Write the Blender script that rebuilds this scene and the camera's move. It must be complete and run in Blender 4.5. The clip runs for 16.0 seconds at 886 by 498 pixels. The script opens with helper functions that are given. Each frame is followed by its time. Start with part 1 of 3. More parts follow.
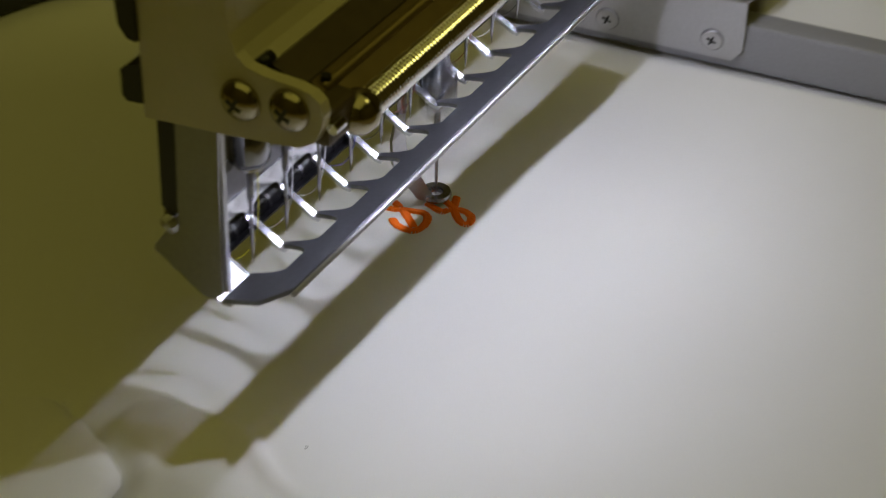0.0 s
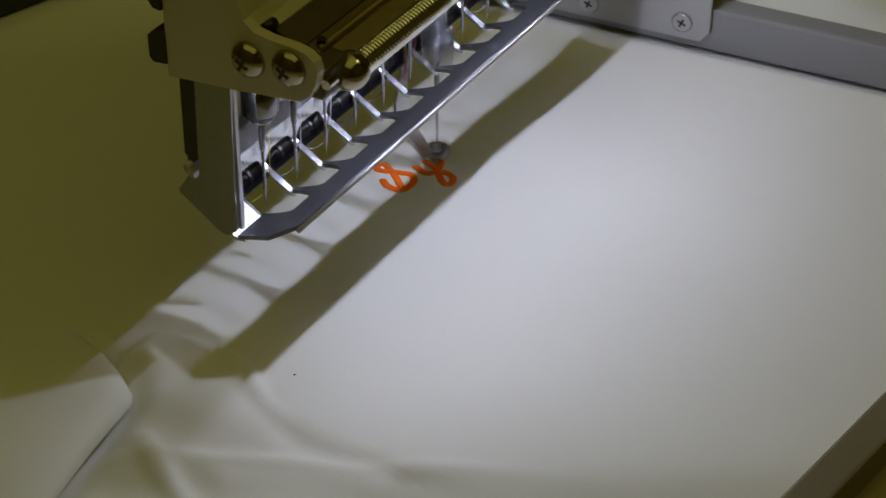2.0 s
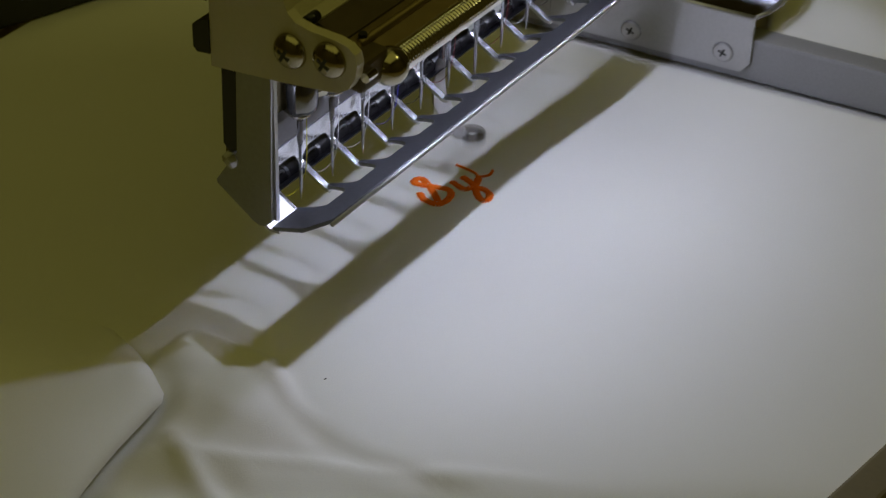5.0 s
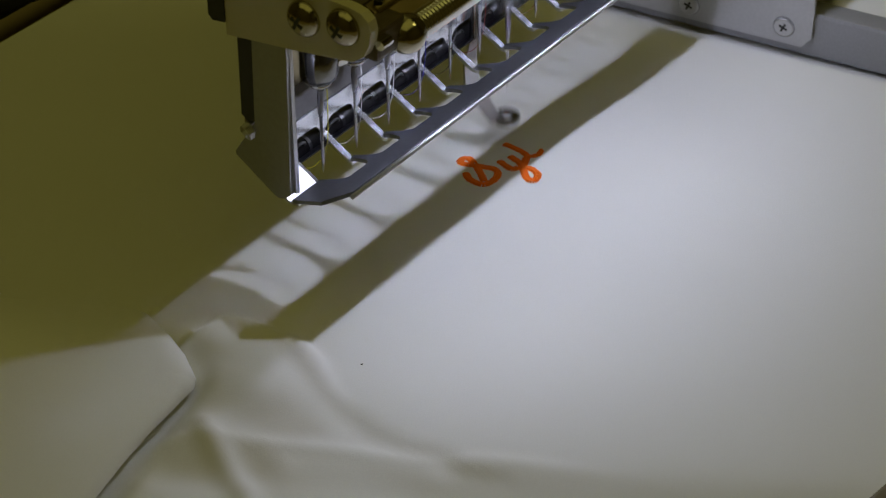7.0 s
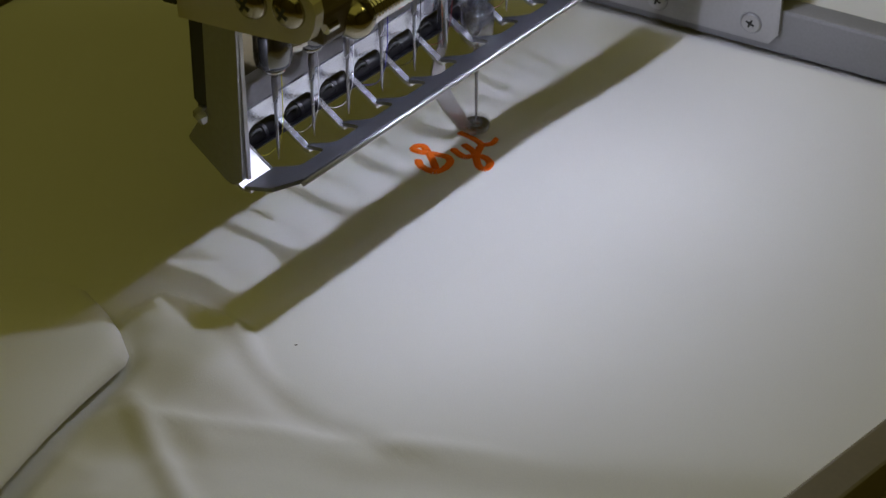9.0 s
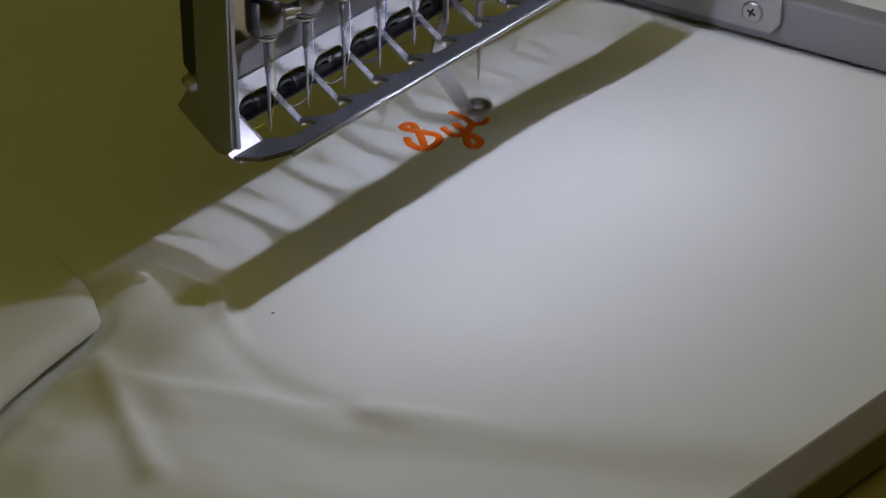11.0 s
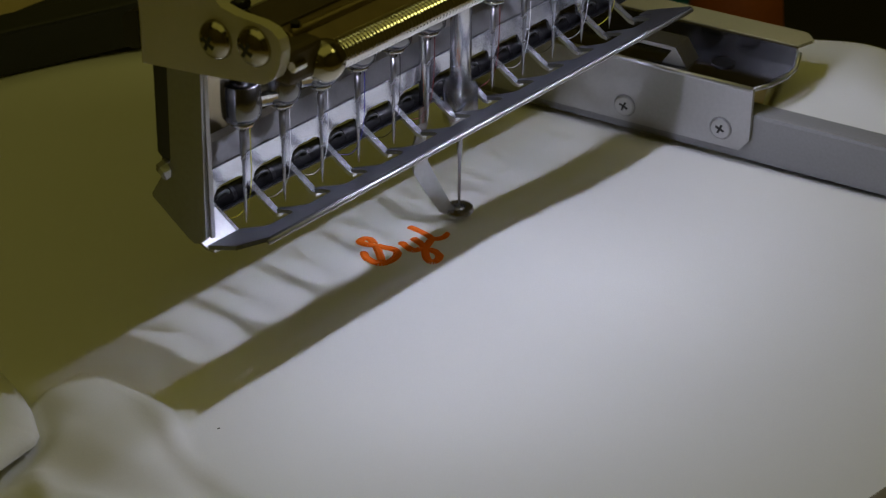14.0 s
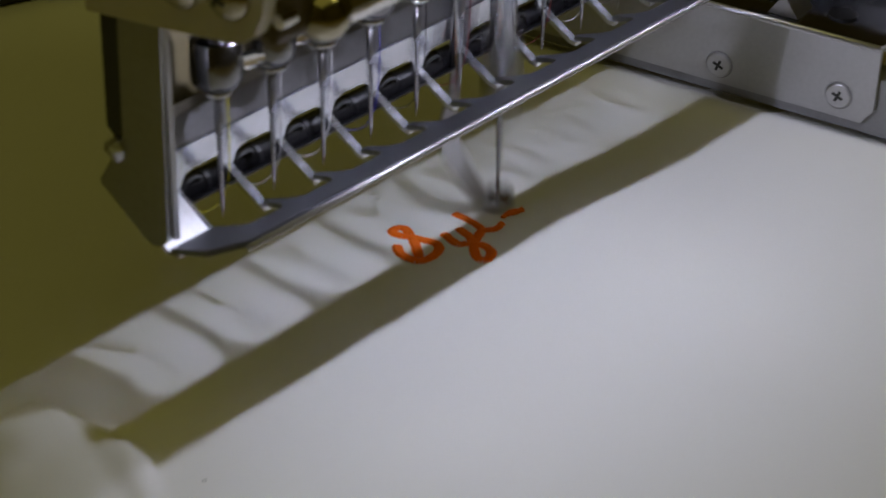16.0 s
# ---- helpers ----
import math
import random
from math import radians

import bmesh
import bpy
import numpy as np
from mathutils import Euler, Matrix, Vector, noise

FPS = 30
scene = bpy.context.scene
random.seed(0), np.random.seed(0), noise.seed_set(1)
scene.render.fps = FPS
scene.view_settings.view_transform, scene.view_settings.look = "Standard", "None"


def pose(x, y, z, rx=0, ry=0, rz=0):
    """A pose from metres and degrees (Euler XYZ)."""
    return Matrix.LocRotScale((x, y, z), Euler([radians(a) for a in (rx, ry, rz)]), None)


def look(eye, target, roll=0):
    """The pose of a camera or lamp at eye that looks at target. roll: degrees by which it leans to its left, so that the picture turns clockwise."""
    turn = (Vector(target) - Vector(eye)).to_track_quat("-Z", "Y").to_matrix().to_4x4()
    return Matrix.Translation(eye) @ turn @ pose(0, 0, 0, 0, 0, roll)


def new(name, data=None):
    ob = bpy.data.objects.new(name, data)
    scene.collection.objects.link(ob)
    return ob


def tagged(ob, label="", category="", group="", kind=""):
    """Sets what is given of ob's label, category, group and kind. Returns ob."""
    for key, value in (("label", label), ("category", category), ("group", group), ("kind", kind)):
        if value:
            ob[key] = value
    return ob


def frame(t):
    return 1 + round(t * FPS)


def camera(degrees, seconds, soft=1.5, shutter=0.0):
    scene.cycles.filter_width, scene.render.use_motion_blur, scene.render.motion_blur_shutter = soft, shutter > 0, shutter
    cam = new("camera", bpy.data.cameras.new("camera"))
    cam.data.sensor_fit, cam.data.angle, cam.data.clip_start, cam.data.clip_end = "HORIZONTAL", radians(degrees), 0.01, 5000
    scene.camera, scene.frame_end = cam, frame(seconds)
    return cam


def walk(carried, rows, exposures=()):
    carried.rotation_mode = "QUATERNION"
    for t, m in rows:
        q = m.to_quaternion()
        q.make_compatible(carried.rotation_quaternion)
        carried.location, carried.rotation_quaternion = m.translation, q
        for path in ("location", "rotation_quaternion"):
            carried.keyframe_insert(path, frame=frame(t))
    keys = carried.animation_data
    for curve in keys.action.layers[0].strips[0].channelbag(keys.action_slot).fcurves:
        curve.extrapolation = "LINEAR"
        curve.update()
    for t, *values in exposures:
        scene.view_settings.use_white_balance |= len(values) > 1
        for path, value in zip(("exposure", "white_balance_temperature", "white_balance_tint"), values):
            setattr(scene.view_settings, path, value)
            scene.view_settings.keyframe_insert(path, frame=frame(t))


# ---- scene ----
MM = 0.001
PITCH = 13.81          # needle spacing, mm
NEEDLES = 12

# ---- camera and its path ----
cam = camera(23.3, 16.0, soft=1.2, shutter=0.8)
cam.data.dof.use_dof, cam.data.dof.focus_distance, cam.data.dof.aperture_fstop = True, 0.57, 36.0
PATH = [
    (0, look((-0.3137, -0.2248, 0.3306), (-0.0014, -0.0498, 0.0580), 1.51)),
    (0.5, look((-0.3710, -0.2642, 0.3700), (-0.0565, -0.0844, 0.1030), 1.02)),
    (1, look((-0.3649, -0.2682, 0.3652), (-0.0519, -0.0846, 0.0991), 0.98)),
    (1.5, look((-0.3613, -0.2730, 0.3645), (-0.0492, -0.0872, 0.0989), 1.14)),
    (2, look((-0.3568, -0.2783, 0.3626), (-0.0539, -0.0881, 0.0896), 0.09)),
    (2.5, look((-0.3547, -0.2838, 0.3611), (-0.0521, -0.0902, 0.0900), 0.47)),
    (3, look((-0.3564, -0.2840, 0.3584), (-0.0499, -0.0932, 0.0898), 0.83)),
    (3.5, look((-0.3607, -0.2881, 0.3595), (-0.0521, -0.0945, 0.0953), 1.11)),
    (4, look((-0.3671, -0.2891, 0.3633), (-0.0594, -0.0940, 0.0992), 1.36)),
    (4.5, look((-0.3695, -0.2838, 0.3599), (-0.0623, -0.0874, 0.0961), 1.76)),
    (5, look((-0.3684, -0.2860, 0.3561), (-0.0637, -0.0867, 0.0917), 1.69)),
    (7.5, look((-0.3431, -0.3045, 0.3459), (-0.0536, -0.0837, 0.0814), -0.30)),
    (8, look((-0.3376, -0.3158, 0.3459), (-0.0466, -0.0914, 0.0862), 0.28)),
    (8.5, look((-0.3332, -0.3181, 0.3414), (-0.0443, -0.0928, 0.0803), 0.14)),
    (9, look((-0.3331, -0.3175, 0.3359), (-0.0473, -0.0909, 0.0724), -0.19)),
    (11.5, look((-0.3235, -0.3242, 0.2986), (-0.0310, -0.0838, 0.0553), 0.41)),
    (12, look((-0.3204, -0.3241, 0.2923), (-0.0233, -0.0793, 0.0593), 0.31)),
    (12.5, look((-0.3215, -0.3318, 0.2914), (-0.0235, -0.0824, 0.0644), -0.00)),
    (13, look((-0.3239, -0.3333, 0.2921), (-0.0263, -0.0841, 0.0645), -0.04)),
    (13.5, look((-0.3259, -0.3331, 0.2906), (-0.0256, -0.0843, 0.0660), 0.13)),
    (14, look((-0.3248, -0.3263, 0.2880), (-0.0219, -0.0797, 0.0646), 0.42)),
    (14.5, look((-0.3267, -0.3262, 0.2906), (-0.0244, -0.0801, 0.0658), 0.70)),
    (15, look((-0.3306, -0.3276, 0.2920), (-0.0287, -0.0808, 0.0673), 0.75)),
    (15.5, look((-0.2854, -0.2947, 0.2682), (0.0111, -0.0468, 0.0376), 0.81)),
    (16, look((-0.2395, -0.2569, 0.2416), (0.0534, -0.0095, 0.0059), 1.11)),
]
walk(cam, PATH, exposures=[(0, 0.31, 6880, 10), (0.5, 0.40, 6820, 10), (1.0, 0.11, 6720, 10), (2.5, 0.15, 6550, 11), (3.5, 0.08, 6480, 11), (4.5, 0.06, 6430, 11), (8.5, 0.12, 6450, 11),
                           (9.0, 0.08, 6500, 11), (12.5, 0.01, 6450, 12), (14.5, 0.0, 6450, 12), (16.0, -0.04, 6600, 12)])

# ---- world and lights ----
world = bpy.data.worlds.new("room_light")
scene.world = world
world.use_nodes = True
world.node_tree.nodes["Background"].inputs[0].default_value = (0.84, 0.75, 0.15, 1)
world.node_tree.nodes["Background"].inputs[1].default_value = 0.02


def lamp(name, kind, energy, colour, m, **values):
    data = bpy.data.lights.new(name, kind)
    data.energy, data.color = energy, colour
    for key, value in values.items():
        if key == "size":
            data.size = value
        elif key == "size_y":
            data.shape, data.size_y = "RECTANGLE", value
    ob = new(name, data)
    ob.matrix_world = m
    return ob


# white diodes under the needle case: a wide one and a forward one at each place
for x, strength in ((0.014, 1.25), (0.034, 0.14), (0.050, 0.34), (0.066, 0.34), (0.080, 0.36), (0.100, 0.36), (0.121, 0.38), (0.143, 0.42), (0.165, 0.55)):
    wide = lamp("led_lamp", "SPOT", 0.062 * strength, (0.772, 0.80, 0.99), look((x, -0.0238, 0.0838), (x, -0.031, 0.0)))
    wide.data.spot_size, wide.data.spot_blend, wide.data.shadow_soft_size = radians(176), 0.3, 0.0012
    ahead = lamp("led_spot", "SPOT", 0.0395 * strength, (0.79, 0.815, 0.99), look((x, -0.0138, 0.0815), (x if x > 0.02 else x - 0.065, -0.145, 0.0)))
    ahead.data.spot_size, ahead.data.spot_blend, ahead.data.shadow_soft_size = radians(112), 1.0, 0.0014
# warm ceiling lights of the room: a wide panel overhead and one lamp off to the side
lamp("ceiling_panel", "AREA", 8.0, (0.97, 0.91, 0.20), look((-0.3, 0.0, 2.35), (-0.3, 0.001, 0)), size=3.4)
lamp("ceiling_lamp", "AREA", 2.2, (0.97, 0.91, 0.27), look((1.1, -1.3, 2.1), (0, 0, 0)), size=0.5)


# ---- materials ----
def material(name, colour, rough=0.5, metal=0.0, grain=0.0, scale=400.0, bump=0.0, second=None, blotch=30.0, coat=0.0, stretch=(1, 1, 1)):
    m = bpy.data.materials.new(name)
    m.use_nodes = True
    nodes, links = m.node_tree.nodes, m.node_tree.links
    b = nodes["Principled BSDF"]
    b.inputs["Roughness"].default_value = rough
    b.inputs["Metallic"].default_value = metal
    b.inputs["Coat Weight"].default_value = coat
    where = nodes.new("ShaderNodeTexCoord")
    space = nodes.new("ShaderNodeMapping")
    space.inputs["Scale"].default_value = stretch
    links.new(where.outputs["Object"], space.inputs["Vector"])
    fine, wide = nodes.new("ShaderNodeTexNoise"), nodes.new("ShaderNodeTexNoise")
    fine.inputs["Scale"].default_value, fine.inputs["Detail"].default_value = scale, 6
    wide.inputs["Scale"].default_value, wide.inputs["Detail"].default_value = blotch, 3
    for n in (fine, wide):
        links.new(space.outputs["Vector"], n.inputs["Vector"])
    add = nodes.new("ShaderNodeMath")
    add.operation = "MULTIPLY_ADD"
    links.new(fine.outputs["Fac"], add.inputs[0])
    add.inputs[1].default_value = 0.5
    half = nodes.new("ShaderNodeMath")
    half.operation = "MULTIPLY"
    links.new(wide.outputs["Fac"], half.inputs[0])
    half.inputs[1].default_value = 0.5
    links.new(half.outputs[0], add.inputs[2])
    ramp = nodes.new("ShaderNodeValToRGB")
    ramp.color_ramp.elements[0].position, ramp.color_ramp.elements[1].position = 0.35, 0.65
    low = second or tuple(c * (1 - grain) for c in colour)
    ramp.color_ramp.elements[0].color = (*low, 1)
    ramp.color_ramp.elements[1].color = (*colour, 1)
    links.new(add.outputs[0], ramp.inputs["Fac"])
    links.new(ramp.outputs["Color"], b.inputs["Base Color"])
    span = nodes.new("ShaderNodeMapRange")
    span.inputs["To Min"].default_value, span.inputs["To Max"].default_value = max(0.02, rough * 0.8), min(1, rough * 1.25)
    links.new(add.outputs[0], span.inputs["Value"])
    links.new(span.outputs["Result"], b.inputs["Roughness"])
    if bump:
        relief = nodes.new("ShaderNodeBump")
        relief.inputs["Strength"].default_value, relief.inputs["Distance"].default_value = bump, 0.0004
        links.new(fine.outputs["Fac"], relief.inputs["Height"])
        links.new(relief.outputs["Normal"], b.inputs["Normal"])
    return m


CLOTH = material("white_cotton", (0.80, 0.80, 0.80), 0.9, grain=0.05, scale=2500, bump=0.15, blotch=14)
STEEL = material("bright_steel", (0.72, 0.72, 0.74), 0.22, 1.0, grain=0.12, scale=600, bump=0.03, stretch=(0.15, 1, 1))
BRUSHED = material("brushed_steel", (0.50, 0.50, 0.51), 0.42, 0.55, grain=0.1, scale=900, bump=0.03)
SATIN = material("satin_steel", (0.55, 0.55, 0.57), 0.36, 1.0, grain=0.12, scale=900, bump=0.04)
CHROME = material("chrome", (0.85, 0.84, 0.80), 0.07, 1.0, grain=0.05)
NEEDLE = material("needle_steel", (0.38, 0.38, 0.40), 0.28, 1.0, grain=0.08)
# guard steel twice: lit tone for rungs and panel, shaded for front bar
LIT = material("lit_polished_steel", (0.83, 0.85, 0.91), 0.16, 0.9, grain=0.28, scale=120, bump=0.4, blotch=70)
SHADED = material("shaded_guard_steel", (0.25, 0.26, 0.30), 0.34, 0.95, grain=0.15, scale=700, bump=0.05, blotch=60)
DOME = material("tarnished_chrome", (0.46, 0.42, 0.31), 0.16, 1.0, grain=0.15, scale=300)
CLAMP = material("dark_chrome", (0.30, 0.30, 0.31), 0.16, 1.0, grain=0.15, scale=500)
PLATE = material("dull_plate_steel", (0.36, 0.36, 0.35), 0.36, 0.9, grain=0.15, scale=700, bump=0.04)
EYE = material("worn_foot_steel", (0.50, 0.50, 0.51), 0.24, 0.9, grain=0.25, scale=500)
OLIVE = material("olive_flange", (0.34, 0.31, 0.15), 0.45, 0.1, grain=0.1, scale=700, bump=0.03)
CREAM = material("cream_enamel", (0.66, 0.62, 0.42), 0.34, grain=0.05, scale=900, bump=0.02, coat=0.5)
GREY = material("grey_anodised", (0.30, 0.30, 0.31), 0.45, 0.1, grain=0.12, scale=1200, bump=0.05)
DARK = material("dark_grey_paint", (0.035, 0.036, 0.036), 0.5, grain=0.2, scale=700, bump=0.05)
BLACK = material("black_plastic", (0.012, 0.012, 0.014), 0.3, grain=0.2)
BRONZE = material("olive_painted_rail", (0.18, 0.15, 0.08), 0.55, grain=0.15, scale=700, bump=0.05)
PANEL = material("brown_panel", (0.115, 0.085, 0.04), 0.42, 0.15, grain=0.25, scale=300)
AMBER = material("smoked_cover", (0.30, 0.225, 0.095), 0.34, 0.55, grain=0.2, scale=200, coat=0.4)
ORANGE = material("orange_thread", (1.0, 0.195, 0.002), 0.75, grain=0.12, scale=3000)
TABLE = material("beige_table", (0.50, 0.40, 0.22), 0.5, grain=0.1, scale=300, bump=0.05)
WALL = material("room_wall", (0.30, 0.24, 0.13), 0.8, grain=0.1, scale=60, blotch=4)
RUST = material("rust_thread", (0.40, 0.10, 0.01), 0.6, grain=0.2)
YELLOW = material("yellow_thread", (0.65, 0.60, 0.02), 0.5, grain=0.2)
WHITE_THREAD = material("white_thread", (0.7, 0.7, 0.72), 0.5, grain=0.2)
RED_THREAD = material("red_thread", (0.14, 0.01, 0.01), 0.5, grain=0.2)
BLUE_THREAD = material("blue_thread", (0.02, 0.02, 0.25), 0.5, grain=0.2)
TEAL = material("teal_thread", (0.01, 0.16, 0.14), 0.6, grain=0.2)


# ---- mesh helpers (all in millimetres) ----
def link(name, bm, mat, parent=None, label="", smooth=False, bevel=0.0):
    if bevel:
        edges = [e for e in bm.edges if len(e.link_faces) == 2 and e.calc_face_angle(0) > 0.6]
        bmesh.ops.bevel(bm, geom=edges, offset=bevel, segments=2, profile=0.6, affect="EDGES")
    bmesh.ops.recalc_face_normals(bm, faces=bm.faces)
    mesh = bpy.data.meshes.new(name)
    bmesh.ops.scale(bm, vec=(MM, MM, MM), verts=bm.verts)
    bm.to_mesh(mesh)
    bm.free()
    mesh.materials.append(mat)
    if smooth:
        for f in mesh.polygons:
            f.use_smooth = True
    ob = new(name, mesh)
    if parent:
        ob.parent = parent
    if label:
        tagged(ob, label)
    return ob


def part(name, bm, mat, parent, label="", smooth=False, bevel=0.0):
    return link(name, bm, mat, parent, label, smooth, bevel)


def thing(name, label, category, group="", kind="", at=(0, 0, 0)):
    ob = new(name)
    ob.location = at
    ob.empty_display_size = 0.01
    return tagged(ob, label, category, group, kind)


def box(x0, x1, y0, y1, z0, z1):
    bm = bmesh.new()
    bmesh.ops.create_cube(bm, size=1)
    bmesh.ops.scale(bm, vec=(x1 - x0, y1 - y0, z1 - z0), verts=bm.verts)
    bmesh.ops.translate(bm, vec=((x0 + x1) / 2, (y0 + y1) / 2, (z0 + z1) / 2), verts=bm.verts)
    return bm


def prism(outline, axis, a, b):
    """A flat outline, drawn out along an axis from a to b."""
    bm = bmesh.new()

    def at(p, s):
        return {"x": (s, p[0], p[1]), "y": (p[0], s, p[1]), "z": (p[0], p[1], s)}[axis]

    low = [bm.verts.new(at(p, a)) for p in outline]
    top = [bm.verts.new(at(p, b)) for p in outline]
    bm.faces.new(low)
    bm.faces.new(top[::-1])
    for i in range(len(outline)):
        j = (i + 1) % len(outline)
        bm.faces.new((low[i], top[i], top[j], low[j]))
    return bm


def tube(points, radii, sides=12, bm=None):
    """A round bar along points, with a radius at each."""
    bm = bm or bmesh.new()
    points = [Vector(p) for p in points]
    rings = []
    up = Vector((0.31, 0.2, 0.93))
    for i, p in enumerate(points):
        d = (points[min(i + 1, len(points) - 1)] - points[max(i - 1, 0)]).normalized()
        u = d.cross(up)
        if u.length < 0.1:
            u = d.cross(Vector((1, 0, 0)))
        u.normalize()
        v = d.cross(u)
        r = radii[i] if isinstance(radii, (list, tuple)) else radii
        rings.append([bm.verts.new(p + (u * math.cos(k * 2 * math.pi / sides) + v * math.sin(k * 2 * math.pi / sides)) * r) for k in range(sides)])
    for a, b in zip(rings, rings[1:]):
        for k in range(sides):
            n = (k + 1) % sides
            bm.faces.new((a[k], a[n], b[n], b[k]))
    bm.faces.new(rings[0][::-1])
    bm.faces.new(rings[-1])
    return bm


def sheet(rows, thick):
    """A surface through rows of points, given a thickness along its normals."""
    bm = bmesh.new()
    grid = [[bm.verts.new(p) for p in row] for row in rows]
    for a, b in zip(grid, grid[1:]):
        for i in range(len(a) - 1):
            bm.faces.new((a[i], a[i + 1], b[i + 1], b[i]))
    bm.normal_update()
    if thick:
        bmesh.ops.solidify(bm, geom=bm.faces[:], thickness=thick)
    return bm


def smoothstep(a, b, v):
    s = min(1, max(0, (v - a) / (b - a)))
    return s * s * (3 - 2 * s)


# ---- the room ----
for name, bm in (
    ("wall_north", box(-2500, 2500, 2400, 2500, -800, 2400)),
    ("wall_south", box(-2500, 2500, -2500, -2400, -800, 2400)),
    ("wall_east", box(2400, 2500, -2400, 2400, -800, 2400)),
    ("wall_west", box(-2500, -2400, -2400, 2400, -800, 2400)),
    ("floor", box(-2500, 2500, -2500, 2500, -900, -800)),
):
    tagged(link(name, bm, WALL), "plain beige room surface in dim warm light", name.split("_")[0], kind="structure")
tagged(link("ceiling", box(-2500, 2500, -2500, 2500, 2400, 2500), WALL), "plain beige ceiling", "ceiling", kind="structure")

# ---- machine table under the hoop ----
table = thing("machine_table", "beige machine table below the hoop", "table")
part("tabletop", box(-420, 262, -420, 420, -36, -16), TABLE, table, bevel=2)
for x in (-380, 230):
    for y in (-380, 380):
        part("leg", box(x - 20, x + 20, y - 20, y + 20, -800, -36), DARK, table, bevel=2)

# ---- needle guard: folded steel ladder in front of the needles ----
RUNGS = [8.3 + PITCH * k for k in range(-1, 12)]
X0, X1 = -16.0, 167.5


def near_rung(x, flat, reach):
    """1 on a rung, 0 past its rounded root."""
    d = min(abs(x - r) for r in RUNGS + [X0 + 2, X1 - 4])
    if x < -5.5:
        return 1.0
    if x > X1 - 4:
        return 1.0
    if d <= flat:
        return 1.0
    s = min(1, (d - flat) / reach)
    return 1 - math.sqrt(max(0, 1 - (1 - s) ** 2))


def bar_z(y):
    return 33.5 + (-2.7 - y) * 0.353


guard = thing("needle_guard", "bright folded steel needle guard with a row of slots", "guard")
xs = sorted({round(X0 + (X1 - X0) * i / 480, 3) for i in range(481)})
rows = []
for x in xs:
    inner = -10.9 + 7.7 * near_rung(x, 0.8, 2.6)
    lead = 0.0
    if x < X0 + 6:
        lead = (X0 + 6 - x) * 0.9
    outer = -18.0 + lead
    rows.append([(x, outer + (inner - outer) * s, bar_z(outer + (inner - outer) * s)) for s in (0, 0.5, 1)])
# the dark reflection of the machine is put into the bar's colour
part("front_bar", sheet(rows, 1.1), SHADED, guard, "steel front bar with its dark reflection put into the colour")
part("lip", tube([(X0 + 5, -18.2, bar_z(-18) + 0.1), (X1 - 2, -18.2, bar_z(-18) + 0.1), (X1, -18, bar_z(-18))], 0.65, 8), SATIN, guard, "bright front edge", smooth=True)
for r in RUNGS:
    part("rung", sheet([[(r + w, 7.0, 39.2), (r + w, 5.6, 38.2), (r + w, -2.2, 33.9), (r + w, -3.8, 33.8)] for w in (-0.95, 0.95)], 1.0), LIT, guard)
rows = []
for x in xs:
    low = 42.2 - 3.4 * near_rung(x, 1.3, 3.2)
    rows.append([(x, 7.6 - 0.06 * (low - 39), low), (x, 7.3, 43.5), (x, 7.0, 47.6)])
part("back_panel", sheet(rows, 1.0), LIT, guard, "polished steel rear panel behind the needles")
part("top_strip", sheet([[(x, 7.1, 47.7), (x, 7.3, 48.3), (x, 9.0, 52.4), (x, 10.8, 53.0)] for x in (X0, X1)], 1.0), SATIN, guard, "darker folded top strip")
part("side_plate", prism([(-4.6, 83), (-3.6, 37.2), (-1.6, 35.2), (0.4, 34.6), (2.2, 35.2), (13.9, 42.6), (14.1, 43.6), (7.0, 54.7), (6.2, 83)], "x", X0 - 1.2, X0), PLATE, guard, "satin steel side plate", bevel=0.3)
part("side_flange", prism([(X0 - 0.3, -4.6), (X0 + 0.7, -4.9), (X0 + 0.7, -3.8), (X0, -3.4)], "z", 37.4, 83), SATIN, guard, "narrow bright front flange")
part("corner_web", sheet([[(X0, 7.0, 39.2), (X0, -2.2, 33.9), (X0, -5, 34.3)], [(-5.5, 7.0, 39.2), (-5.5, -2.2, 33.9), (-5.5, -5, 34.3)]], 0.8), SATIN, guard, "bright corner web")
part("rear_flange", prism([(6.4, 84), (7.2, 54.9), (9.6, 54.2), (11.4, 55.6), (11.0, 84)], "x", X0 - 1.0, X0 + 1.4), DARK, guard, "dark rear flange", bevel=0.3)
part("screw", tube([(X0 - 2.4, 9.9, 50.6), (X0 - 1.9, 9.7, 50.9), (X0 - 0.4, 9.2, 51.4), (X0 + 1.5, 8.8, 51.8)], [1.3, 2.3, 2.5, 2.5], 8), SATIN, guard, "bright hexagonal screw head")

# black thread rod with hooks behind the slots
rod = thing("thread_rod", "black round rod behind the guard slots", "rod")
part("bar", tube([(X0 + 9, 9.0, 36.4), (X1, 9.0, 36.4)], 2.5, 16), BLACK, rod, smooth=True)
# added strip, nearly edge-on: sets where diode light ends on the cloth
part("light_stop", prism([(6.7, 34.1), (4.1, 36.3), (4.3, 36.6), (8.0, 34.9)], "x", X0 + 9, X1), BLACK, rod, "thin black strip added to cut off the diode light")
for k in range(NEEDLES):
    part("clip", tube([(PITCH * k + 2.5, 9.0, 36.4), (PITCH * k + 3.7, 9.0, 36.4)], 2.7, 14), BLACK, rod)
    hook = [(PITCH * k - 1.2 + 2.2 * math.cos(a), 6.7 - 0.3 * math.sin(a), 38.6 + 1.3 * math.sin(a)) for a in [math.pi * i / 8 for i in range(9)]]
    part("hook", tube(hook, 0.42, 6), DARK, rod, "small bent wire hook", smooth=True)

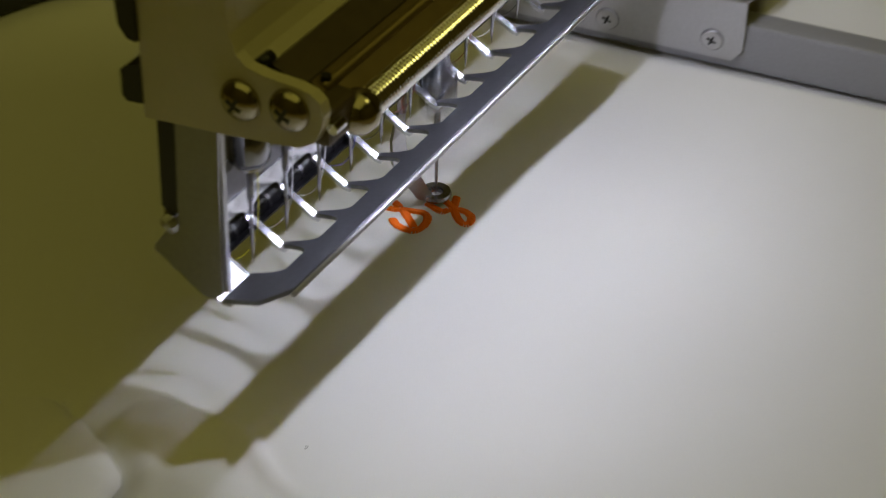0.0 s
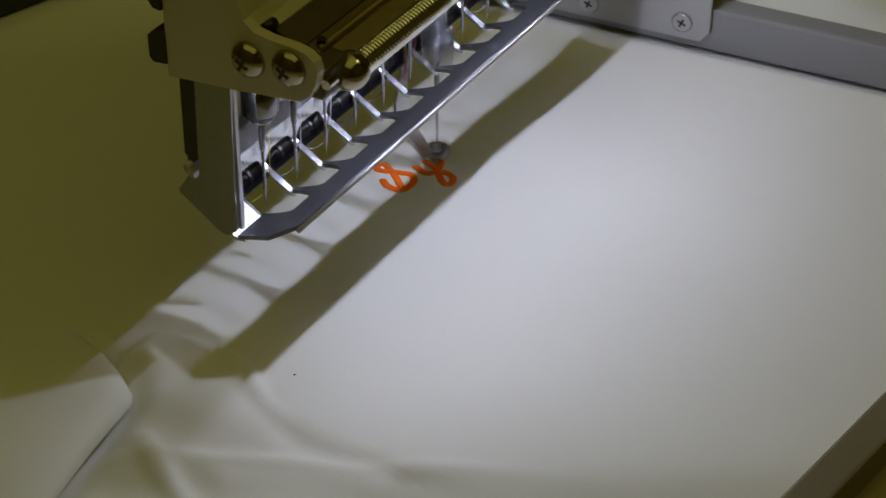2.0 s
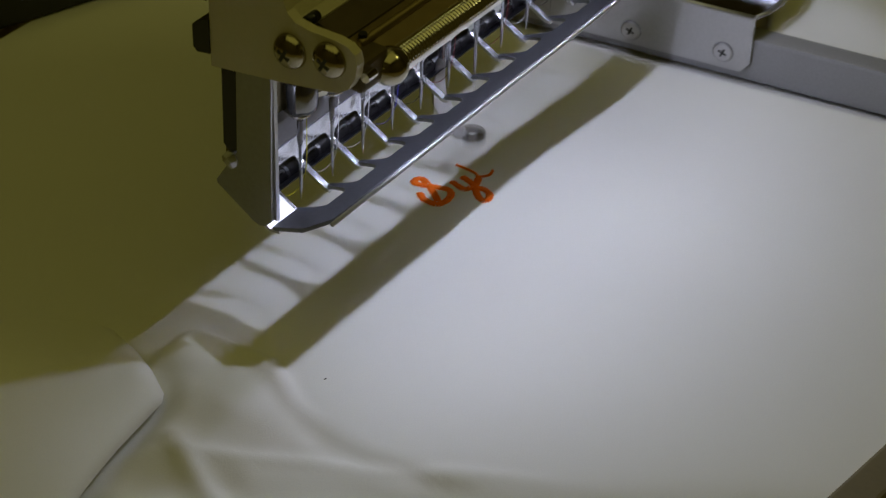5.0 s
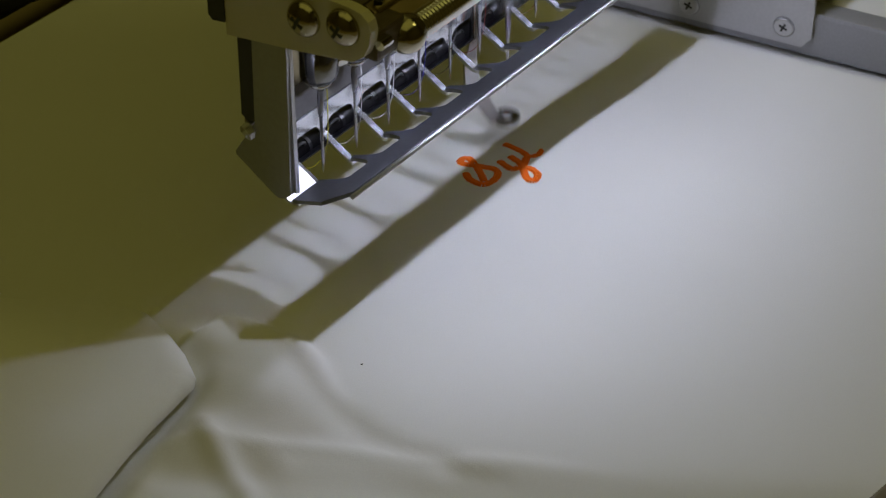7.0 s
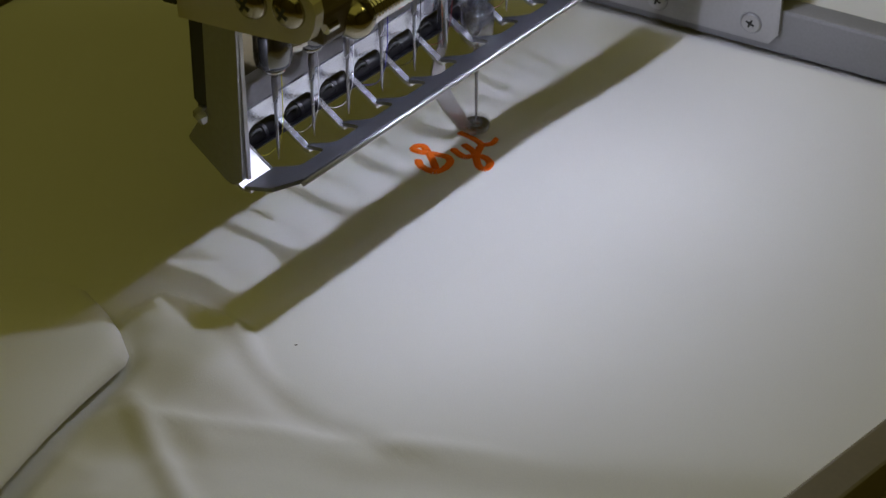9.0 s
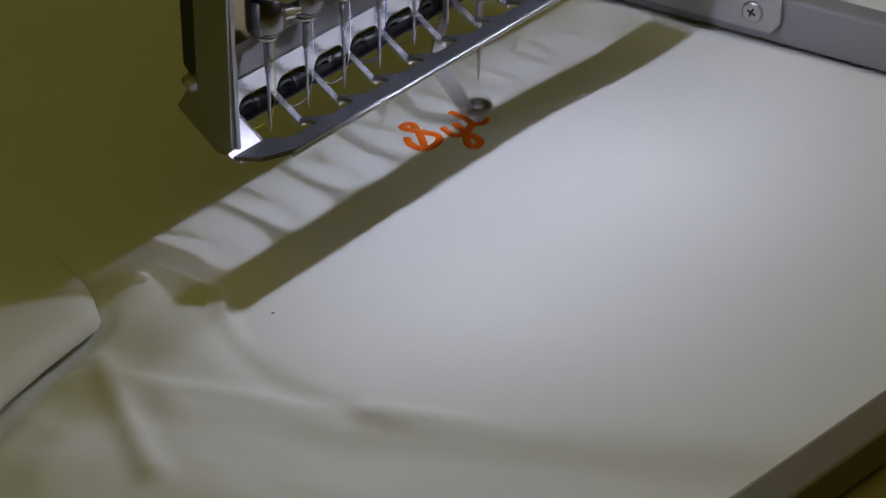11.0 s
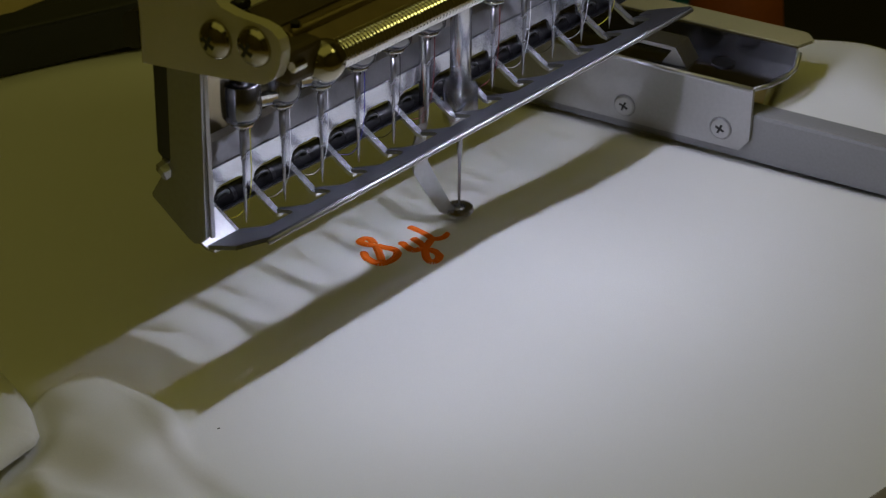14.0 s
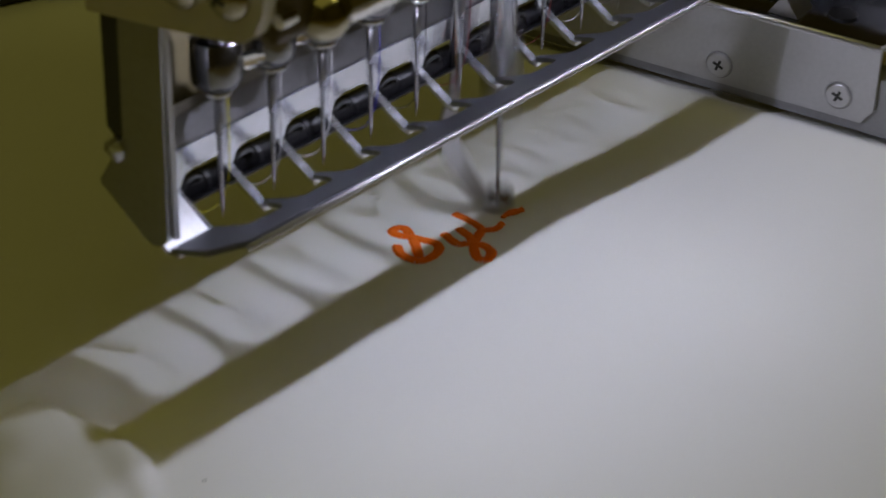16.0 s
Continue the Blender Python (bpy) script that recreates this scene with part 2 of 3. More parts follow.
# ---- machine head ----
head = thing("embroidery_machine", "cream enamelled embroidery machine head", "machine")
plate = [(13, 78.6), (-7.5, 81.6), (-22, 84.1), (-26, 84.9), (-29.2, 87.2), (-31.0, 90.8), (-31.6, 94.3), (-30.9, 97.0), (-28.8, 98.6), (-25.5, 99.2),
         (-18, 99.2), (-13.5, 99.9), (-11.0, 102), (-9.6, 106), (-9.0, 112), (-9.0, 330), (13, 330)]
part("end_plate", prism(plate, "x", -18.5, -15.6), CREAM, head, "cream enamelled end plate", bevel=0.6)
part("needle_case", prism([(12.8, 97.5), (-15.0, 97.5), (-15.0, 98.0), (-12.4, 99.6), (-10.6, 102), (-9.4, 106), (-9.0, 112), (-9.0, 330), (12.8, 330)], "x", -15.4, 172), CREAM, head, bevel=0.3)
for y, z in ((-12.0, 91.8), (-23.8, 93.5)):
    bm = bmesh.new()
    bmesh.ops.create_uvsphere(bm, u_segments=32, v_segments=16, radius=4.7)
    bmesh.ops.scale(bm, vec=(0.66, 1, 1), verts=bm.verts)
    bmesh.ops.translate(bm, vec=(-18.6, y, z), verts=bm.verts)
    s = part("dome_screw", bm, DOME, head, "tarnished chrome domed screw", smooth=True)
    for turn in (0.5, 0.5 + math.pi / 2):
        c, d = math.cos(turn), math.sin(turn)
        part("recess", prism([(y + c * 1.9 - d * 0.45, z + d * 1.9 + c * 0.45), (y - c * 1.9 - d * 0.45, z - d * 1.9 + c * 0.45), (y - c * 1.9 + d * 0.45, z - d * 1.9 - c * 0.45), (y + c * 1.9 + d * 0.45, z + d * 1.9 - c * 0.45)], "x", -21.72 - 0.02 * turn, -21.2), BLACK, s)
ridge = [-1 + 0.6 * i for i in range(285)]
part("front_rail", tube([(x, -30, 86.3) for x in ridge], [3.5 if i % 2 else 3.36 for i in range(len(ridge))], 44), CHROME, head, "finely ridged chrome rail", smooth=False)
bm = bmesh.new()
bmesh.ops.create_uvsphere(bm, u_segments=32, v_segments=16, radius=5.0)
bmesh.ops.translate(bm, vec=(-3.2, -30, 86.6), verts=bm.verts)
part("rail_knob", bm, DOME, head, "round chrome end knob of the rail", smooth=True)
part("cover", prism([(-28.5, 85.5), (-29.0, 90.2), (-25, 93.4), (-14.5, 97.2), (-9.2, 97.3), (-9.2, 91.6), (-20, 85.5)], "x", -9, 170), AMBER, head, "glossy smoked cover", bevel=0.8)
part("cover_panel", prism([(-22.5, 94.4), (-15.3, 97.05), (-15.3, 97.7), (-22.5, 95.0)], "x", -12, 168), PANEL, head, "dark brown panel")
part("cover_edge", tube([(-8, -25.0, 93.2), (170, -25.0, 93.2)], 1.2, 12), AMBER, head, smooth=True)
part("cover_screw", tube([(-6.5, -24.4, 93.5), (-6.5, -24.6, 95.4)], 1.1, 10), BLACK, head)
part("cover_hinge", tube([(-15.2, -14.6, 99.2), (-11.5, -14.6, 99.2)], 1.5, 10), BLACK, head, smooth=True)
part("rail_bracket", box(-15.5, -4.5, -31, -21, 84.6, 93), PANEL, head, "dark brown rail bracket", bevel=1.2)
part("pin", tube([(-15.4, -31.6, 89.6), (-11.8, -31.6, 89.6)], 1.3, 12), CHROME, head, "small bright pin", smooth=False)
part("underside", box(-15.4, 170, -14, 14, 84, 91.5), DARK, head)
part("rear_cover", box(-14.6, 170, 11.95, 12.7, 49.5, 97.3), BRONZE, head)
part("knob", prism([(13.0, 82.2), (17.0, 81.6), (18.2, 82.8), (18.2, 89.0), (16.6, 90.6), (13.0, 91.8)], "x", -19.0, -13.0), BLACK, head, "black knob", bevel=0.6)
part("lever", prism([(13.0, 97.4), (15.4, 97.6), (17.4, 100.2), (18.0, 106), (18.0, 128), (13.0, 128)], "x", -19.5, -13.5), BLACK, head, "black upright lever", bevel=0.8)


# ---- needles and their clamps ----
def needle_parts(parent, drop):
    part("clamp", tube([(0, 0, 71.5 - drop), (0, 0, 71 - drop), (0, 0, 63.6 - drop), (0, 0, 62.3 - drop), (0, 0, 61.4 - drop), (0, 0, 60.9 - drop)], [4.3, 4.8, 4.9, 4.7, 3.9, 2.6], 24), CLAMP, parent, "dark chrome needle clamp", smooth=True)
    part("collar", tube([(0, 0, 60.9 - drop), (0, 0, 60.7 - drop), (0, 0, 60.0 - drop), (0, 0, 59.6 - drop), (0, 0, 58.2 - drop)], [2.4, 3.0, 3.0, 1.8, 1.0], 24), CHROME, parent, "bright collar rim", smooth=True)
    part("shaft", tube([(0, 0, 60 - drop), (0, 0, 52 - drop), (0, 0, 49.5 - drop), (0, 0, 37 - drop), (0, 0, 33.2 - drop)], [0.85, 0.85, 0.5, 0.42, 0.05], 10), NEEDLE, parent, smooth=True)


THREADS = (YELLOW, WHITE_THREAD, WHITE_THREAD, BLUE_THREAD, BLACK, RED_THREAD, ORANGE, RED_THREAD, WHITE_THREAD, BLACK, WHITE_THREAD, YELLOW)
for k in range(NEEDLES):
    if k == 6:
        continue
    needle = thing("needle", "steel sewing needle in a chrome clamp", "needle", "row of raised needles", at=(PITCH * k * MM, 0, 0))
    needle_parts(needle, 0)
    part("bar", tube([(0, 0, 70), (0, 0, 92)], 2.6, 14), STEEL, needle, smooth=True)
    part("clamp_screw", tube([(4.0, -1.5, 65.2), (4.4, -1.6, 65.2), (7.0, -2.6, 65.2), (7.2, -2.7, 65.2), (8.6, -3.2, 65.2)], [1.3, 1.9, 1.9, 1.2, 1.2], 12), CHROME, needle)
    a = random.uniform(-1, 1)
    loop = [(1.5, -1.0, 62), (1.6, -0.9, 50), (1.4 + 0.4 * a, -0.2, 41), (0.6 + a, 1.5, 36.0), (-1.5, 4.0, 34.2 - a), (-4.5, 8.0, 35.8), (-6.5, 10.5, 37.5)]
    smooth_loop = []
    for i in range(len(loop) - 1):
        p0, p1, p2, p3 = (Vector(loop[min(max(i + o, 0), len(loop) - 1)]) for o in (-1, 0, 1, 2))
        for s in (0, 0.25, 0.5, 0.75):
            smooth_loop.append(0.5 * (2 * p1 + (p2 - p0) * s + (2 * p0 - 5 * p1 + 4 * p2 - p3) * s * s + (3 * p1 - p0 - 3 * p2 + p3) * s ** 3))
    part("thread", tube(smooth_loop + [loop[-1]], 0.11, 5), THREADS[k], needle, "thin sewing thread", smooth=True)

active = thing("moving_needle", "steel needle on its bright driven bar", "needle", at=(PITCH * 6 * MM, 0, 0))
needle_parts(active, 0)
part("bar", tube([(0, 0, 62), (0, 0, 130)], 2.9, 20), STEEL, active, smooth=True)

foot = thing("presser_foot", "small steel presser foot with a round eye", "presser foot", at=(PITCH * 6 * MM, 0, 0))
ring = bmesh.new()
prof = [(1.7, 0.0), (3.8, 0.0), (4.2, 0.8), (3.9, 1.6), (2.0, 1.6)]
loops = []
for i in range(28):
    a = 2 * math.pi * i / 28
    loops.append([ring.verts.new((r * math.cos(a), r * math.sin(a), z)) for r, z in prof])
for a, b in zip(loops, loops[1:] + loops[:1]):
    for j in range(len(prof)):
        n = (j + 1) % len(prof)
        ring.faces.new((a[j], a[n], b[n], b[j]))
part("eye", ring, EYE, foot, "dark polished round eye", smooth=False)
across = Vector((0.77, -0.35, 0.54))
spine = [((-2.6, 0.4, 0.9), 1.3), ((-4.4, 1.1, 2.6), 2.0), ((-8.5, 2.8, 10.5), 2.4), ((-11.5, 4.0, 17), 2.6), ((-11.6, 4.6, 24), 2.4), ((-9.5, 5.0, 30), 1.6)]
part("arm", sheet([[Vector(p) + across * w * 0.95 * s for s in (-1, -0.4, 0.4, 1)] for p, w in spine], 1.3), SATIN, foot, "flat bent steel foot arm")
part("stem", tube([(-9.5, 5.0, 30), (-9.2, 5.2, 80)], 1.3, 10), STEEL, foot, smooth=True)

# ---- hoop frame ----
hoop = thing("hoop_frame", "grey metal hoop frame with a steel arm bracket", "hoop")
part("right_rail", box(178.5, 187.2, -160, 176, -4, 11.5), GREY, hoop, "grey anodised rail", bevel=1.2)
front = part("front_rail", box(-104, 148, -10, 0, -10, 0.5), BRONZE, hoop, "olive painted rail", bevel=1.0)
front.matrix_basis = pose(0.040, -0.1498, 0, 0, 0, -7.0)
part("back_rail", box(-60, 178.4, 186, 198, -6, 4), DARK, hoop, bevel=1.0)
part("left_rail", box(-72, -60.2, -160, 198, -15.8, -12), DARK, hoop, bevel=1.0)
bracket = part("bracket", prism([(-37.5, 3.4), (-34.5, -0.5), (60, -0.5), (60, 20), (-37.5, 20)], "x", 176.9, 178.4), BRUSHED, hoop, "satin steel bracket with two screws", bevel=0.25)
part("bracket_fold", tube([(177.7, -37.0, 19.5), (177.7, 60, 19.5)], 0.95, 10), SATIN, hoop, "bright folded top edge", smooth=True)
part("bracket_floor", prism([(178.5, -37.0), (199, -42.0), (199, 60), (178.5, 60)], "z", 18.6, 19.7), CLAMP, hoop, bevel=0.2)
part("bracket_lip", tube([(178.4, -37.2, 19.6), (184, -39.4, 19.0), (191, -41.4, 18.9), (196.5, -42.4, 20.2), (199.6, -42.2, 24.5)], 0.75, 8), SATIN, hoop, "bright rolled edge", smooth=True)
part("bracket_back", box(199, 200.3, -41.5, 60, 18.6, 25.8), CLAMP, hoop, bevel=0.3)
part("bracket_flange", prism([(200.4, -41), (207, -43.5), (211, -40), (211, 60), (200.4, 60)], "z", 25, 26), OLIVE, hoop, bevel=0.3)
part("clip", prism([(-6, 19.8), (-14, 19.8), (-10, 25.5), (2, 25.5), (2, 24.3), (-9, 24.3)], "x", 181, 190), SATIN, hoop, "folded steel clip", bevel=0.2)
part("pad", tube([(190, -22, 19.7), (190, -22, 20.2)], 3.6, 18), BLACK, hoop, "dark round pad", bevel=0.3)
SCREWS = ((3.6, 4.6), (-28.3, 5.3))
for y, up in SCREWS:
    bm = bmesh.new()
    rim = [(3.35, 0.05), (3.3, 0.55), (2.9, 0.8), (1.5, 0.86), (0.4, 0.87)]
    rings = [[bm.verts.new((176.9 - d, y + r * math.cos(a * math.pi / 12), up + r * math.sin(a * math.pi / 12))) for a in range(24)] for r, d in rim]
    for p, q in zip(rings, rings[1:]):
        for k in range(24):
            n = (k + 1) % 24
            bm.faces.new((p[k], p[n], q[n], q[k]))
    middle = bm.verts.new((176.03, y, up))
    for k in range(24):
        bm.faces.new((rings[-1][k], rings[-1][(k + 1) % 24], middle))
    screw = part("screw", bm, SATIN, hoop, "flat cross-head screw")
    part("groove", tube([(176.82, y, up), (176.95, y, up)], 3.65, 24), GREY, screw, "dark rim round the screw")
    for turn in (0.4, 0.4 + math.pi / 2):
        c, s = math.cos(turn), math.sin(turn)
        part("recess", prism([(y + c * 1.5 - s * 0.35, up + s * 1.5 + c * 0.35), (y - c * 1.5 - s * 0.35, up - s * 1.5 + c * 0.35), (y - c * 1.5 + s * 0.35, up - s * 1.5 - c * 0.35), (y + c * 1.5 + s * 0.35, up + s * 1.5 - c * 0.35)], "x", 175.95 - 0.02 * turn, 176.9), BLACK, screw)

# the rail and its bracket sit askew to the needles
askew = Matrix.Translation((0.1813, -0.0352, -0.00265)) @ Matrix.Rotation(radians(8.3), 4, "Z") @ Matrix.Translation((-0.177, 0.0375, 0))
for ob in hoop.children:
    if ob.name.split(".")[0] in ("right_rail", "bracket", "bracket_lip", "bracket_fold", "bracket_floor", "bracket_back", "bracket_flange", "clip", "pad", "screw"):
        ob.matrix_basis = askew

# ---- dark bar of the machine behind the hoop ----
support = thing("support_bar", "dark grey metal bar behind the hooped fabric", "bar")
part("beam", box(-160, 160, 0, 14, 0.5, 15.5), DARK, support, bevel=1.2)
for x in (-163, 157):
    part("end_cap", box(x, x + 6, -0.6, 14.6, 0.2, 16.2), BLACK, support, bevel=0.8)
for x in (-60, 60):
    part("bolt", tube([(x, -1.6, 8), (x, 0.4, 8)], 2.6, 6), SATIN, support)
support.matrix_world = pose(0.080, 0.158, 0.0, 0, 0, -18.5)

# ---- white fabric stretched in the hoop ----
FLAP = [(-43.1, 35.9), (-46.1, 25.9), (-49.1, 18.9), (-54.1, 10.9), (-57.1, 8.9), (-65.1, 7.9), (-76.1, 6.4), (-89.1, 3.9), (-105.1, -0.1), (-127.1, -5.1), (-159.1, -12.1)]
CREASE = [(-33, 6), (-36.9, -4.5), (-40.2, -15.3), (-43, -26), (-45, -36), (-45.4, -46), (-42, -58)]
HEM = [(-110, 14), (-81.6, 7.5), (-75, 4), (-68.2, -5.8), (-60, -22), (-52, -36), (-46, -50), (-36, -66), (-22.7, -90), (16, -152)]
RIDGE = [(-60, 27), (-46, 25), (-38, 23.4), (-31.0, 22.6), (-28.4, 17), (-27.2, 9), (-26.4, 2), (-26.2, -5), (-29.0, -12), (-34.5, -20), (-39, -33)]


def to_line(line, x, y):
    """The distance from a line of points, and the side: positive to its right."""
    best, side = 1e9, 1
    p = Vector((x, y))
    for a, c in zip(line, line[1:]):
        a, c = Vector(a), Vector(c)
        d = c - a
        s = min(1, max(0, (p - a).dot(d) / d.length_squared))
        gap = (p - a - d * s).length
        if gap < best:
            best = gap
            side = 1 if d.x * (p - a).y - d.y * (p - a).x < 0 else -1
    return best, side


def cloth_z(x, y):
    gone = (x - 182.8) * math.cos(radians(8.3)) + (y + 35.2) * math.sin(radians(8.3))     # past the face of the skewed rail
    z = -5.2 * smoothstep(82, 152, x) - 3.0 * smoothstep(-7, 1, gone) - 3.0 * smoothstep(1, 9, gone)
    if x < 130:
        z += 0.45 * noise.noise(Vector((x * 0.05, y * 0.05, 9.0))) * math.exp(-((x - 55) / 60) ** 2 - (y / 40) ** 2)
    if x > 18 or (x > -20 and y > -70):
        return z
    # cloth falls away beyond the hem of the flat part
    gap, side = to_line(HEM, x, y)
    z += 0.6 * math.exp(-(gap / 2.0) ** 2) * smoothstep(-20, -36, x)
    if side > 0:
        z -= 2.4 * smoothstep(0, 14, gap) - 1.4 * smoothstep(18, 36, gap)
    if x > -20:
        return z
    # a soft crease that runs down from the end of the flat part
    gap, side = to_line(CREASE, x, y)
    z -= (1.5 * math.exp(-(gap / 3.2) ** 2) + 0.8 * (side > 0) * smoothstep(0, 5, gap) * smoothstep(26, 8, gap)) * smoothstep(8, -6, y)
    # a flat layer that laps over the end of the stretched part
    gap, side = to_line(RIDGE, x, y)
    if side > 0:
        z += 4.2 * smoothstep(-0.5, 5.0, gap) * smoothstep(60, 18, gap) * smoothstep(-34, -6, y) * smoothstep(-62, -48, x)
    gap, side = to_line(FLAP, x, y)
    fade = smoothstep(-40, -52, x)
    z -= fade * 4.0 * math.exp(-(gap / 4.0) ** 2)
    z -= fade * 2.5 * smoothstep(0, 5, gap) * (side > 0) * smoothstep(30, 12, gap)
    # a soft hollow beside the tip of the turned-over layer
    z -= 2.6 * math.exp(-((x + 48) / 4.5) ** 2 - ((y - 15) / 9) ** 2)
    # a narrow fold and the hollow beside it
    gap, side = to_line([(-66, -2), (-71, -12), (-77, -24), (-86, -40)], x, y)
    z += 2.2 * math.exp(-(gap / 3.2) ** 2)
    z -= 1.6 * math.exp(-((x + 82) / 7) ** 2 - ((y + 3) / 6) ** 2) - 2.2 * math.exp(-((x + 96) / 10) ** 2 - ((y + 18) / 7) ** 2)
    n = noise.noise(Vector((x * 0.03, y * 0.03, 1.7))) * 2.6 + noise.noise(Vector((x * 0.07, y * 0.05, 5.2))) * 0.9
    n -= 1.1 * abs(noise.noise(Vector((x * 0.055 + y * 0.02, y * 0.045 - x * 0.03, 7.7))))
    return max(z + n * smoothstep(-30, -70, x), -10.5)


fabric = thing("fabric", "white cotton fabric stretched flat in the hoop", "fabric")
steps = [-200 + 1.7 * i for i in range(108)]
steps += [steps[-1] + 5.0 + 5.0 * i for i in range(34)]
steps = [x for x in steps if x < 148] + [148 + 2.0 * i for i in range(30)]
rows = [[(x, y, cloth_z(x, y)) for y in [168.5 - (168.5 + 152.5 + 0.122 * (x - 40)) * (1 - j / 190) for j in range(191)]] for x in steps]
part("cloth", sheet(rows, 0), CLOTH, fabric, smooth=True)
rows = []
for p, q in zip(FLAP, FLAP[1:]):
    for s in (0, 0.25, 0.5, 0.75):
        ex, ey = p[0] + (q[0] - p[0]) * s, p[1] + (q[1] - p[1]) * s
        row = []
        for k in range(44):
            d = 0.12 * k + 0.035 * k * k
            x, y = ex - 0.55 * d, ey + 0.83 * d
            roll = math.sqrt(max(0, 1 - (1 - min(1, d / 8.0)) ** 2))
            wave = 1.6 * noise.noise(Vector((x * 0.035, y * 0.035, 3.1))) * smoothstep(0, 20, d)
            row.append((x, y, -0.5 + 4.2 * roll + 2.5 * smoothstep(0, 45, d) + wave))
        rows.append(row)
part("flap", sheet(rows, 0), CLOTH, fabric, "folded-over white cloth layer", smooth=True)
part("lint", tube([(-25.7, -19.3, 0.12), (-25.2, -19.7, 0.15)], 0.14, 6), BLACK, fabric, "small dark speck")

# loose cloth beyond the rail
spare = thing("loose_cloth", "loose white cloth heaped beyond the grey rail", "cloth")
rows = []
for i in range(50):
    x = 189.5 + 70 * i / 49
    row = []
    for j in range(90):
        y = (-24 + (x - 201) * 0.42) - 130 * j / 89
        edge = smoothstep(0, 0.06, j / 89) * smoothstep(1, 0.72, i / 49)
        bulge = 2.2 * noise.noise(Vector((x * 0.03, y * 0.025, 0.3))) + 1.6 * math.sin((x * 0.6 - y) * 0.11) + 2.5 * math.sin(i / 49 * 3)
        row.append((x + 2.4 - (y + 37.5) * 0.146, y, -14.0 + (22.3 + bulge * smoothstep(0, 0.35, i / 49)) * (0.12 + 0.88 * edge)))
    rows.append(row)
part("cloth", sheet(rows, 0), CLOTH, spare, smooth=True)

# dark cabinet with thread cones behind the machine
cabinet = thing("cabinet", "dark brown cabinet standing behind the machine", "cabinet")
part("body", box(370, 640, -160, 420, -800, -172), DARK, cabinet, bevel=3)
part("top", box(366, 644, -164, 424, -171.8, -150), BLACK, cabinet, bevel=2)
for label, mat, x, y in (("rust orange thread cone standing on the dark cabinet", RUST, 430, 124), ("teal thread cone standing on the dark cabinet", TEAL, 420, 160)):
    cone = thing("thread_cone", label, "thread cone", "thread cones", at=(x * MM, y * MM, -150 * MM))
    part("winding", tube([(0, 0, 2), (0, 0, 6), (0, 0, 80), (0, 0, 84)], [24, 27, 19, 16], 28), mat, cone, smooth=True)
    part("core", tube([(0, 0, 0), (0, 0, 92)], 8, 16), CREAM, cone)

# ---- orange stitched lettering ----
lettering = thing("lettering", "orange satin-stitched script lettering on the fabric", "embroidery")


def satin(path, width, bm):
    """Threads laid side by side across a stroke."""
    given = [Vector((*p, 0)) for p in path]
    path = []
    for i in range(len(given) - 1):
        p0, p1, p2, p3 = (given[min(max(i + o, 0), len(given) - 1)] for o in (-1, 0, 1, 2))
        for k in range(5):
            u = k / 5
            path.append(0.5 * (2 * p1 + (p2 - p0) * u + (2 * p0 - 5 * p1 + 4 * p2 - p3) * u * u + (3 * p1 - p0 - 3 * p2 + p3) * u ** 3))
    path.append(given[-1])
    walked = []
    for a, b in zip(path, path[1:]):
        n = max(1, round((b - a).length / 0.33))
        walked += [(a.lerp(b, i / n), (b - a).normalized()) for i in range(n)]
    for p, d in walked:
        side = Vector((-d.y, d.x, 0)) + d * 0.25
        side.normalize()
        w = width * random.uniform(0.45, 0.56)
        h = random.uniform(0.35, 0.5)
        tube([p - side * w + Vector((0, 0, 0.05)), p - side * w * 0.5 + Vector((0, 0, h)), p + side * w * 0.5 + Vector((0, 0, h)), p + side * w + Vector((0, 0, 0.05))], 0.24, 5, bm)
    return bm


STROKES = {
    'letter_s': (2.0, [
        [(58.9, 8.9), (57.1, 6.3), (57.3, 1.8), (60.6, 0.6), (64.0, 1.4), (65.4, 3.6), (64.6, 6.5), (63.6, 9.3), (62.6, 11.3), (62.6, 13.8), (64.6, 13.9), (65.5, 12.4), (64.2, 10.0)],
        [(63.6, 8.7), (61.1, 5.3), (58.5, 2.2)],
    ]),
    'letter_y': (2.0, [
        [(69.5, 4.7), (68.6, 1.7), (68.4, -0.5), (69.9, -1.3)],
        [(73.3, 3.5), (72.4, 0.2), (71.1, -2.7)],
        [(75.9, -0.5), (72.7, -1.7), (69.5, -3.7), (66.9, -6.8), (67.3, -8.8), (70.3, -8.0), (71.6, -5.3), (71.1, -2.7), (69.9, -1.3)],
    ]),
    'underlay': (0.5, [
        [(77.6, 8.5), (77.6, 5.4), (77.2, 1.8), (76.4, -0.1), (77.5, -1.5), (79.3, -2.2), (81.7, -1.6)],
        [(76.4, -0.1), (71.1, -2.7)],
    ]),
    'letter_l': (1.8, [
        [(77.6, 8.5), (77.6, 5.4), (77.2, 1.8), (76.4, -0.1)],
    ]),
    'letter_l_foot': (1.6, [
        [(76.4, -0.1), (77.5, -1.5), (79.3, -2.2), (81.7, -1.6)],
    ]),
    'joining_stitches': (0.8, [
        [(83.5, -0.2), (86.9, 0.1), (88.3, -1.6)],
    ]),
    'last_stitches': (1.4, [
        [(85.4, -0.1), (87.5, -1.0), (89.4, -1.2)],
    ]),
}
GROWING = []
SEWN = {"underlay": (2.6, 3.4), "letter_l": (5.4, 6.4), "letter_l_foot": (6.2, 7.2), "joining_stitches": (13.8, 14.4), "last_stitches": (15.1, 15.5)}
